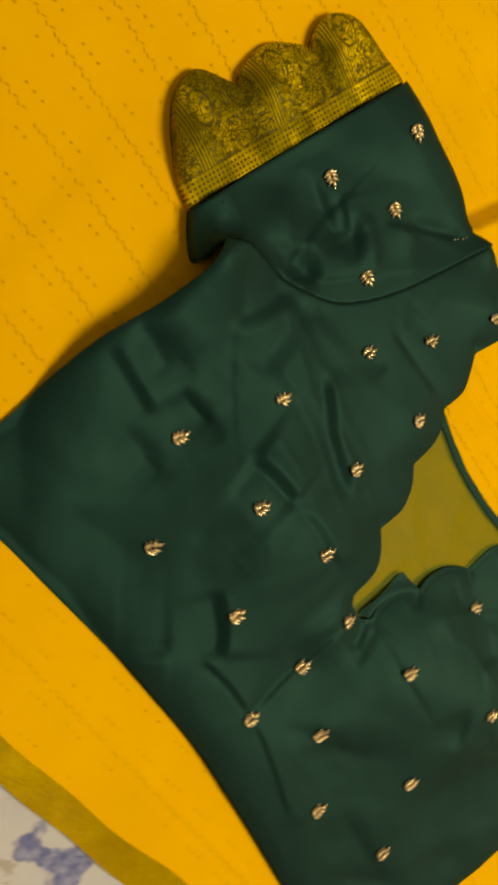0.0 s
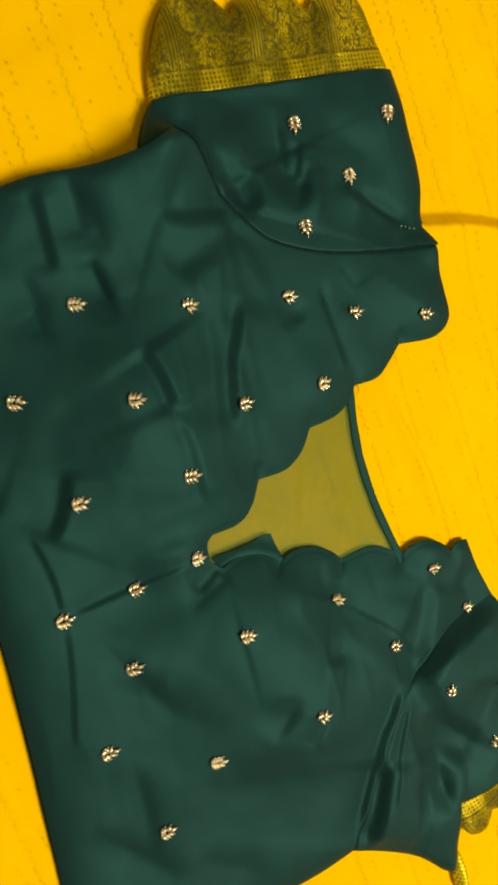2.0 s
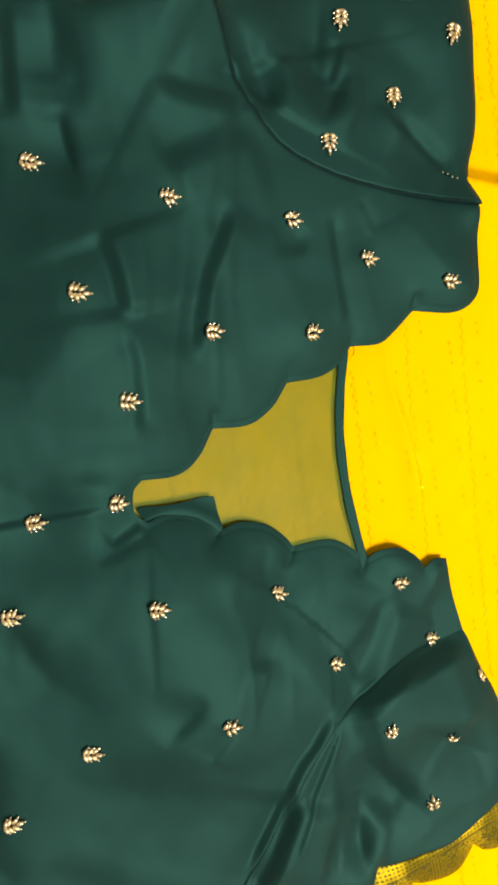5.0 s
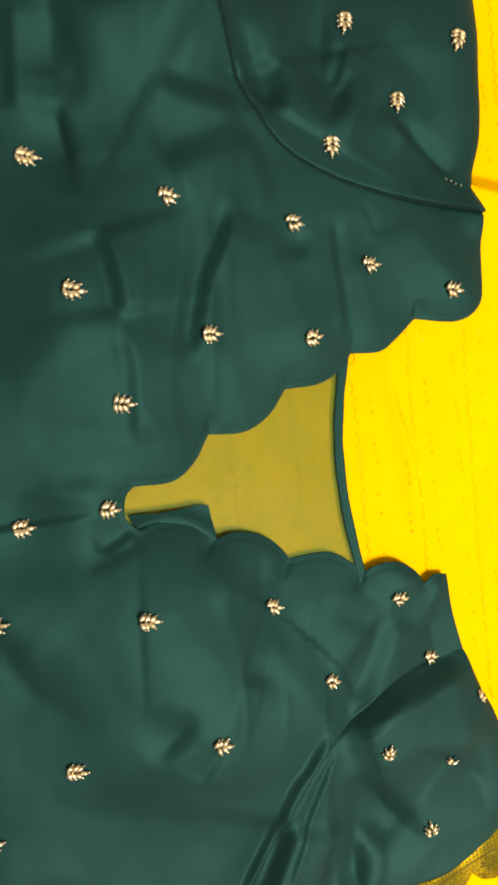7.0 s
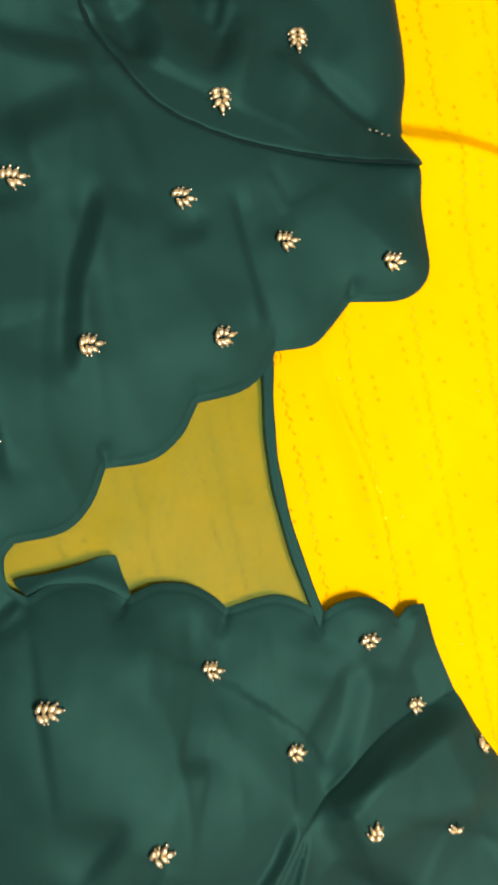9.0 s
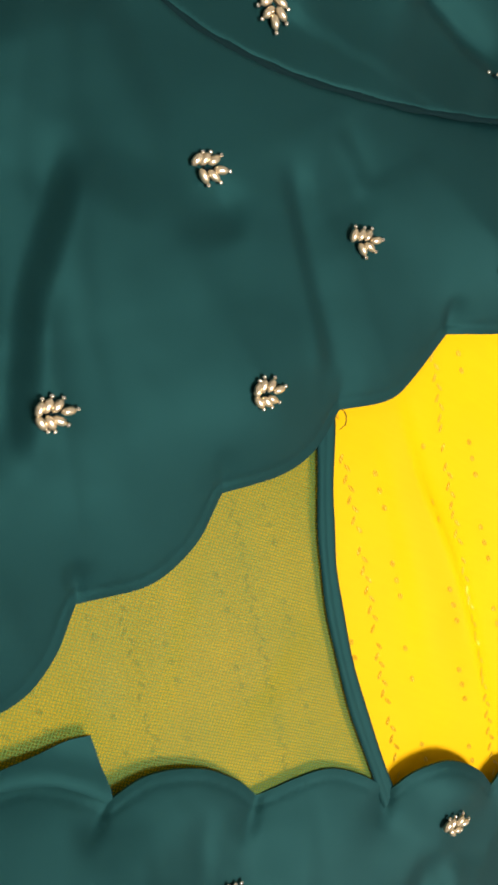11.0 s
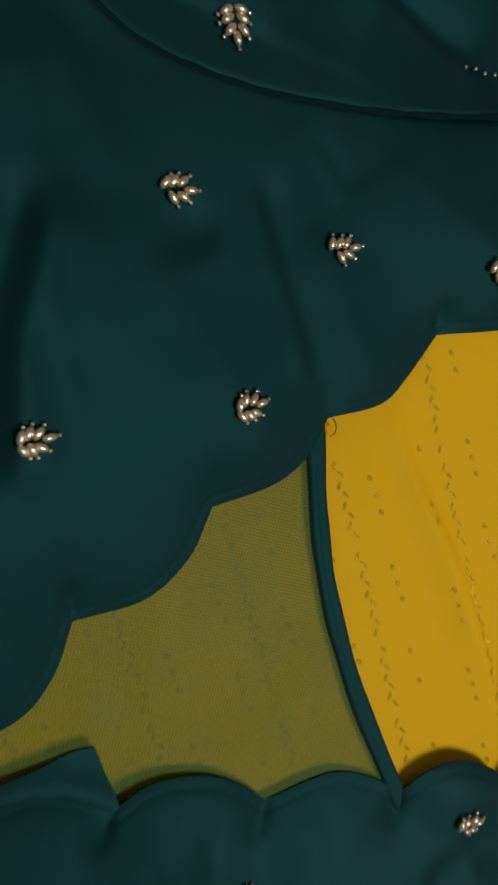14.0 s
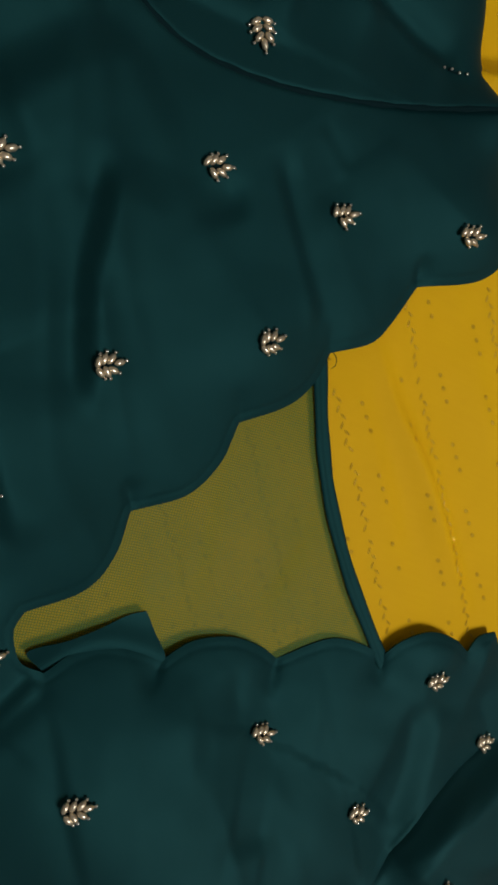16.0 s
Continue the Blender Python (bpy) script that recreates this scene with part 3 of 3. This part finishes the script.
# one field of folds runs through the front and both sleeves, so that they meet at the seams
FOLDS = BODY_FOLDS + BODY_FOLDS_MORE + BODY_FOLDS_LEFT + BODY_FOLDS_SMALL + SLEEVE_UP_FOLDS + SLEEVE_LOW_FOLDS
MOUNDS = [(x, y, r * 1.3, h * 0.75) for x, y, r, h in BODY_MOUNDS + SLEEVE_UP_MOUNDS + [(0.168, -0.082, 0.018, 0.004)]]
PANEL = dict(folds=FOLDS, creases=CREASES, mounds=MOUNDS, rough=1.0, wrinkle=0.0011, crease=0.0006, seam_dip=0.0006, step=0.0016)


def lift_low(pts):
    """The lower neck edge stands a little off the sheet where it turns towards the shoulder."""
    x, y = pts.T
    return 0.0045 * np.exp(-((x - 0.137) / 0.028) ** 2 - ((y - 0.0) / 0.012) ** 2) - 0.003 * np.exp(-((x + 0.19) / 0.05) ** 2) + 0.0062 * np.exp(-((x - 0.0775) / 0.011) ** 2 - ((y - 0.173) / 0.011) ** 2)


def lift_side(pts):
    """The side of the front stands off the sheet towards the underarm, where it gapes."""
    rise = np.interp(pts[:, 0], [-0.19, -0.1533, -0.128, -0.0973, -0.085], [0.0, 0.011, 0.016, 0.0275, 0.0275])
    return rise * np.exp(-((span(pts, SIDE_UP) / 0.026) ** 1.3))


cloth("front_panel", [(SEAM_UP, "seam"), (SHOULDER_UP, "neck"), *[(s, "neck") for s in SCALLOPS_UP], (KEYHOLE, "neck"), *[(s, "neck") for s in SCALLOPS_LOW],
                      (SHOULDER_LOW, "neck"), (SEAM_LOW, "seam"), (SIDE_LOW, "free"), (HEM, "free"), (SIDE_UP, "free")],
      SATIN, blouse, "bottle-green satin front with scalloped neckline", 0.0005, -0.006, seed=1.0, extra=lambda q: lift_low(q) + lift_side(q), thick=0.0007, **PANEL)

# back of the blouse: a slip of it shows along the side seam and the hem
back_line = [np.array(p) + np.array((-0.0022, 0.0028)) + np.clip((p[0] + 0.215) / 0.06, 0, 1) * np.array((0.0082, -0.0108)) for p in SIDE_UP]
hem_line = [np.array(p) + (-0.0008, -0.0008) for p in HEM]
cloth("back_panel", [(hem_line + back_line[1:] + [np.array((-0.05, 0.1)), np.array((-0.03, -0.04)), np.array((0.06, -0.2)), hem_line[0]], "flat")],
      SATIN, blouse, "", -0.0099, -0.01, step=0.006, wrinkle=0.0002, seed=2.0, floor=0.001, thick=0.0009)

# sheer net back seen through the neck opening, with its bound edge
NECK_EDGE = spline([(0.049, 0.085), (0.0526, 0.0775), (0.0627, 0.0565), (0.074, 0.0378), (0.0918, 0.0159), (0.1142, -0.006), (0.124, -0.015)])
net_rim = NECK_EDGE + [np.array(p) for p in ((0.11, -0.03), (0.05, -0.045), (0.0, -0.055), (-0.025, -0.045), (-0.025, -0.02), (0.0, 0.03), (0.03, 0.075))] + [NECK_EDGE[0]]
cloth("net_back", [(net_rim, "flat")], NET, blouse, "sheer olive-green net back panel over yellow silk", -0.0086, -0.009, step=0.004, wrinkle=0.00015, seed=3.0, thick=0.0002,
      folds=[(0.03, 0.04, 0.04, -0.02, 0.003, 0.0009), (0.07, 0.03, 0.06, -0.01, 0.004, 0.0008), (0.02, 0.0, 0.03, -0.02, 0.003, 0.0008)])
TAB = spline([(0.0019, -0.0406), (-0.004, -0.037), (0.0059, -0.0305), (0.0154, -0.0235), (0.021, -0.0189), (0.026, -0.0162)]) + spline([(0.026, -0.0162), (0.0302, -0.0209), (0.0366, -0.03), (0.02, -0.036), (0.0019, -0.0406)])[1:]
cloth("facing", [(TAB, "flat")], SATIN, blouse, "green facing turned out below the neck edge", -0.0076, -0.0077, step=0.002, wrinkle=0.0, seed=4.0, extra=lambda q: 0.0026 * np.exp(-(span(q, SCALLOPS_LOW[0]) / 0.005) ** 2), thick=0.0003)


def ribbon(name, line, half, z, mat, parent, label, crown=0.0002):
    """A bound edge: a narrow folded strip, crowned across, with a stitched groove."""
    bm = bmesh.new()
    rows, p = [], [np.array(q) for q in line]
    for k, q in enumerate(p):
        e = p[min(k + 1, len(p) - 1)] - p[max(k - 1, 0)]
        n = np.array((-e[1], e[0])) / np.hypot(*e)
        row = []
        for s, h in ((-1, -crown), (-0.95, 0.2 * crown), (-0.5, crown), (-0.1, 0.9 * crown), (0.05, 0.35 * crown), (0.2, 0.9 * crown), (0.7, crown), (0.97, 0.2 * crown), (1, -crown)):
            w = q + n * s * half * (1 + 0.06 * math.sin(k * 0.9))
            row.append(bm.verts.new((w[0], w[1], z + h)))
        rows.append(row)
    for a, b in zip(rows, rows[1:]):
        for k in range(len(a) - 1):
            bm.faces.new((a[k], a[k + 1], b[k + 1], b[k]))
    bmesh.ops.recalc_face_normals(bm, faces=bm.faces)
    return part(name, bm, mat, parent, label)


ribbon("neck_binding", [np.array(q) + (-0.0019, -0.0015) for q in NECK_EDGE], 0.0025, -0.0076, SATIN, blouse, "green satin binding on back neckline")

# sleeves
HEM_UP = [(-0.1066, 0.181), (-0.045, 0.2203), (0.0174, 0.2585)]
cloth("sleeve", [(list(reversed(SEAM_UP)), "seam"), (spline([(-0.0965, 0.1655), (-0.0995, 0.158), (-0.105, 0.157), (-0.107, 0.169), (-0.1066, 0.181)]), "free"), (spline(HEM_UP), "seam"),
                 (spline([(0.0174, 0.2585), (0.0368, 0.2317), (0.0555, 0.2075), (0.0635, 0.187), (0.0685, 0.1805), (0.076, 0.1742)]), "free")],
      SATIN, blouse, "green satin upper sleeve with gathered creases", 0.0005, -0.005, roll=0.006, seed=5.0, extra=lambda q: lift_low(q) + lift_side(q) * np.exp(-span(q, SEAM_UP) / 0.007), thick=0.02, **PANEL)

UP_DIR = math.atan2(0.2585 - 0.181, 0.0174 + 0.1066)
FRAME_UP = pose(-0.1066, 0.181, 0, 0, 0, math.degrees(UP_DIR))


def in_frame(m, pts):
    return [np.array((m @ Vector((x, y, 0)))[:2]) for x, y in pts]


lobes_up = [spline(in_frame(FRAME_UP, s)) for s in (
    [(0.0, 0.0), (0.0045, 0.02), (0.0195, 0.0465), (0.0365, 0.055), (0.049, 0.0455), (0.0545, 0.0375)],
    [(0.0545, 0.0375), (0.0605, 0.045), (0.0795, 0.0498), (0.096, 0.0425), (0.101, 0.0365)],
    [(0.101, 0.0365), (0.1115, 0.046), (0.1245, 0.047), (0.1375, 0.036), (0.1462, 0.0)])]
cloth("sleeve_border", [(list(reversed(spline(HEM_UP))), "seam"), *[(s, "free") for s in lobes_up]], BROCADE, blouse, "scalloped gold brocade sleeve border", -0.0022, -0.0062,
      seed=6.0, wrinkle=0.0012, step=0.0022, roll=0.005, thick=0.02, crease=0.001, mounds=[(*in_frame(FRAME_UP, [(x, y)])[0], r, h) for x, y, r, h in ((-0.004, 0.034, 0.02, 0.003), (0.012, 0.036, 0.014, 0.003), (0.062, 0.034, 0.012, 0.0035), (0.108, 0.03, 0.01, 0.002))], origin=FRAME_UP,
      folds=[(*in_frame(FRAME_UP, [(x0, y0)])[0], *in_frame(FRAME_UP, [(x1, y1)])[0], w, h) for x0, y0, x1, y1, w, h in (
          (0.008, 0.0, 0.016, 0.04, 0.006, 0.003), (0.03, 0.0, 0.034, 0.05, 0.006, -0.002), (0.06, 0.0, 0.062, 0.045, 0.006, 0.003),
          (0.078, 0.0, 0.084, 0.045, 0.007, -0.002), (0.1, 0.0, 0.104, 0.034, 0.005, 0.0025), (0.125, 0.0, 0.125, 0.04, 0.01, -0.0015))])

HEM_LOW = [(0.2715, -0.082), (0.2622, -0.0955), (0.2452, -0.124), (0.2263, -0.1392), (0.2082, -0.1534)]
cloth("sleeve", [(list(reversed(SEAM_LOW)), "seam"), (spline([(0.1925, -0.0185), (0.2115, -0.0315), (0.2298, -0.0416), (0.254, -0.061), (0.2715, -0.082)]), "free"), (spline(HEM_LOW), "seam"),
                 (spline([(0.2082, -0.1534), (0.213, -0.166), (0.2165, -0.181), (0.2195, -0.1975), (0.211, -0.1985), (0.1895, -0.1915), (0.162, -0.1895), (0.1375, -0.191)]), "free")],
      SATIN, blouse, "green satin sleeve bunched into deep creases", 0.0005, -0.006, roll=0.007, seed=9.0, extra=lift_low, beside=[SHOULDER_LOW, *SCALLOPS_LOW], thick=0.02, **PANEL)
LOW_DIR = math.degrees(math.atan2(-0.1534 + 0.082, 0.2082 - 0.2715))
FRAME_LOW = pose(0.2715, -0.082, 0, 0, 0, LOW_DIR)
back = FRAME_LOW.inverted()
hem_low_local = [tuple((back @ Vector((x, y, 0)))[:2]) for x, y in HEM_LOW]
lobes_low = [spline(in_frame(FRAME_LOW, s)) for s in (
    [(0.0, 0.0), (0.0, 0.02), (0.012, 0.036), (0.028, 0.033), (0.036, 0.024)],
    [(0.036, 0.024), (0.05, 0.034), (0.068, 0.03), (0.078, 0.024)],
    [(0.078, 0.024), (0.088, 0.032), (0.1, 0.026), (0.1005, 0.01), hem_low_local[-1]])]
cloth("sleeve_border", [(list(reversed(spline(HEM_LOW))), "seam"), *[(s, "free") for s in lobes_low]], BROCADE, blouse, "scalloped gold brocade sleeve border", 0.0, -0.0065,
      seed=10.0, wrinkle=0.0015, step=0.0024, origin=FRAME_LOW)
TIP = spline([(0.214, -0.189), (0.219, -0.1975), (0.226, -0.209), (0.237, -0.2165), (0.235, -0.205), (0.226, -0.192), (0.219, -0.186), (0.214, -0.189)])
cloth("sleeve_border", [(TIP, "free")], BROCADE, blouse, "gold brocade end turned out under the sleeve", -0.004, -0.0075, roll=0.004, step=0.0025, seed=11.0, wrinkle=0.001)


def seam_shade(line, keys, half=0.0008):
    """A dark strip along a seam that paints in the shade of the groove between two pieces."""
    bm = bmesh.new()
    rows, p = [], [np.array(q) for q in line]
    for k, q in enumerate(p):
        e = p[min(k + 1, len(p) - 1)] - p[max(k - 1, 0)]
        n = np.array((-e[1], e[0])) / np.hypot(*e)
        h = height_at(*q, keys)[0] + 0.00012
        w = half * (1 + 0.35 * math.sin(k * 1.9))
        rows.append([bm.verts.new((*(q + n * s * w), h - 0.0003 * s * s)) for s in (-1.0, -0.4, 0.4, 1.0)])
    for a, b in zip(rows, rows[1:]):
        for k in range(3):
            bm.faces.new((a[k], a[k + 1], b[k + 1], b[k]))
    bmesh.ops.recalc_face_normals(bm, faces=bm.faces)
    return part("armhole_seam_shade", bm, THREAD_AND_SHADE, blouse, "dark strip painted as shade in the armhole seam groove")


# ---- bead sprigs: long beads in pairs, each with a seed bead at its tip ----


def bead_mesh(name, length, width, mat, rings=7, sides=8):
    bm = bmesh.new()
    loops = []
    for k in range(rings):
        t = k / (rings - 1) * 2 - 1
        r = width / 2 * (1 - abs(t) ** 2.6) ** 0.5 + (0.12 * width if abs(t) == 1 else 0)
        loops.append([bm.verts.new((t * length / 2, r * math.cos(a), r * math.sin(a))) for a in np.linspace(0, 2 * math.pi, sides, endpoint=False)])
    for a, b in zip(loops, loops[1:]):
        for k in range(sides):
            bm.faces.new((a[k], a[(k + 1) % sides], b[(k + 1) % sides], b[k]))
    bm.faces.new(loops[0][::-1]), bm.faces.new(loops[-1])
    bmesh.ops.recalc_face_normals(bm, faces=bm.faces)
    me = bpy.data.meshes.new(name)
    bm.to_mesh(me)
    bm.free()
    me.materials.append(mat)
    me.shade_smooth()
    return me


LONG, ROUND = bead_mesh("long_bead", 0.0027, 0.00155, BEAD), bead_mesh("seed_bead", 0.0009, 0.00088, SEED, 5, 7)
STITCH = bpy.data.meshes.new("stitching")
bm = bmesh.new()
bmesh.ops.create_cone(bm, cap_ends=True, segments=8, radius1=0.0003, radius2=0.0002, depth=0.0035, matrix=pose(0, 0, 0.0002, 0, 90, 0))
bm.to_mesh(STITCH)
bm.free()
STITCH.materials.append(THREAD_AND_SHADE)
# place along the sprig, aside, turn from its axis
LEAVES = [(-0.0019, 0.0013, 56), (-0.0019, -0.0013, -58), (-0.0002, 0.0012, 44), (-0.0002, -0.0012, -40), (0.0014, 0.0, 2), (-0.0034, 0.0012, 60), (-0.0034, -0.0012, -62)]
dice = random.Random(4)


def sprig(x, y, turn, keys, leaves=5, scale=1.28):
    h, up = height_at(x, y, keys)
    ob = new("bead_sprig", STITCH)
    ob.parent = blouse
    lean = Vector((0, 0, 1)).rotation_difference(up).to_matrix().to_4x4()
    ob.matrix_basis = Matrix.Translation((x, y, h + 0.0002)) @ lean @ pose(0, 0, 0, 0, 0, turn + dice.uniform(-9, 9)) @ Matrix.Scale(scale, 4)
    tagged(ob, "sprig of antique silver and gold beads")
    pick = LEAVES[:leaves]
    for u, v, a in pick:
        u, v, a = u + dice.uniform(-2e-4, 2e-4), v + dice.uniform(-2e-4, 2e-4), a + dice.uniform(-9, 9)
        b = new("long_bead", LONG)
        b.parent = ob
        b.matrix_basis = pose(u, v, 0.0008 + dice.uniform(0, 2e-4), 0, dice.uniform(-8, 8), a)
        s = new("seed_bead", ROUND)
        s.parent = ob
        far_end = 0.00175
        s.matrix_basis = pose(u + far_end * math.cos(radians(a)), v + far_end * math.sin(radians(a)), 0.0006, 0, 0, a + 90)
    return ob


BODY, ARM_UP, ARM_LOW = "front_panel1.0", "sleeve5.0", "sleeve9.0"
for x, y in ((-0.113, 0.0701), (-0.059, 0.0884), (-0.0053, 0.1125), (0.038, 0.1194), (0.0813, 0.1329), (0.0296, 0.0745), (-0.0141, 0.0492), (-0.0728, 0.0332),
             (-0.1267, 0.0152), (-0.0326, 0.0043), (-0.0842, -0.0238), (-0.0146, -0.0377), (-0.0413, -0.0609), (-0.0745, -0.0831), (0.0235, -0.0717), (0.0784, -0.0434),
             (0.1393, -0.0111), (0.1246, -0.0624), (-0.0321, -0.1002), (0.0811, -0.1071), (0.1764, -0.0302), (-0.0322, -0.1458), (0.029, -0.1427), (0.0126, -0.1844)):
    sprig(x, y, 30, (BODY,), 7 if x < 0.03 and y < 0.08 else 6)
for x, y in ((-0.0299, 0.201), (0.0192, 0.2281), (0.0096, 0.1878), (-0.0074, 0.1505)):
    sprig(x, y, -60, (ARM_UP,), 7)
edge_sprig = sprig(0.0545, 0.1765, 8, (ARM_UP,), 0)
for k in range(4):  # only the seed beads of this one show, in a row over the shoulder edge
    s = new("seed_bead", ROUND)
    s.parent = edge_sprig
    s.matrix_basis = pose(0.0021 * (k - 1.5), 0.0003 * (k % 2), 0.0005, 0, 0, 40 * k)
for x, y, turn, leaves in ((0.1665, -0.0805, 112, 5), (0.2095, -0.0711, 118, 3), (0.2181, -0.1087, 125, 5), (0.2124, -0.0355, 60, 4)):
    sprig(x, y, turn, (ARM_LOW,), leaves)

seam_shade(SEAM_UP[6:-1], (BODY, ARM_UP))


def loose_thread(points, z):
    """A cut end of sewing thread that sticks out at a neck corner."""
    bm = bmesh.new()
    rows = []
    for k, q in enumerate(spline(points, 5)):
        rows.append([bm.verts.new((q[0] + 0.00014 * math.cos(a), q[1] + 0.00014 * math.sin(a) * 0.6, z + 0.0008 * math.sin(k * 0.3) + 0.00014 * math.sin(a))) for a in np.linspace(0, 2 * math.pi, 5, endpoint=False)])
    for a, b in zip(rows, rows[1:]):
        for k in range(5):
            bm.faces.new((a[k], a[(k + 1) % 5], b[(k + 1) % 5], b[k]))
    return part("loose_thread", bm, THREAD_AND_SHADE, blouse, "short dark thread end")


loose_thread([(0.053, 0.0805), (0.0548, 0.0792), (0.056, 0.077), (0.0556, 0.0755)], -0.0075)

# ---- small woven motifs of the saree, past counting ----


def woven_motifs():
    """Groups of three dots in columns, with a broken zigzag strip between two columns."""
    field = bpy.data.objects["silk_field"].data
    tree = bvhtree.BVHTree.FromPolygons([v.co for v in field.vertices], [tuple(f.vertices) for f in field.polygons])
    bm = bmesh.new()
    d = np.array((0.62, -0.785))
    n = np.array((0.785, 0.62))
    rnd = random.Random(9)

    def spot(c, a, b, turn):
        if (c - E_IN) @ np.array((0.755, 0.655)) < 0.004:
            return
        ring = []
        at, up, _, _ = tree.ray_cast(Vector((c[0], c[1], 0.05)), Vector((0, 0, -1)))
        if at is None:
            return
        h, grad = at.z + 0.00012, np.array((-up.x / up.z, -up.y / up.z))
        for k in range(7):
            w = 2 * math.pi * k / 7
            u = np.array((a * math.cos(w), b * math.sin(w)))
            u = np.array((u[0] * math.cos(turn) - u[1] * math.sin(turn), u[0] * math.sin(turn) + u[1] * math.cos(turn)))
            ring.append(bm.verts.new((*(c + u), h + float(grad @ u))))
        bm.faces.new(ring)

    axis = math.atan2(d[1], d[0])
    for col in range(-26, 27):
        for row in range(-18, 19):
            c = col * 0.0165 * n + (row * 0.0259 + 0.013 * (col % 2)) * d + np.array((0.1071, 0.025))
            if not (-0.24 < c[0] < 0.33 and -0.3 < c[1] < 0.4):
                continue
            for k in range(3):
                if rnd.random() < 0.8:
                    spot(c + d * 0.005 * (k - 1) + n * 0.0004 * k, 0.001, 0.00072, axis + 0.4)
            if col % 2:
                continue
            zig = c - n * 0.0085
            for k in range(9):
                if rnd.random() < 0.9:
                    spot(zig + d * 0.00288 * (k - 4) + n * (0.0006 if k % 2 else -0.0006), 0.0014, 0.0005, axis + (0.55 if k % 2 else -0.55))
    ob = part("woven_motif", bm, BUTTI, saree, "tiny gold thread motifs woven in columns")
    return tagged(ob, kind="stuff")


woven_motifs()
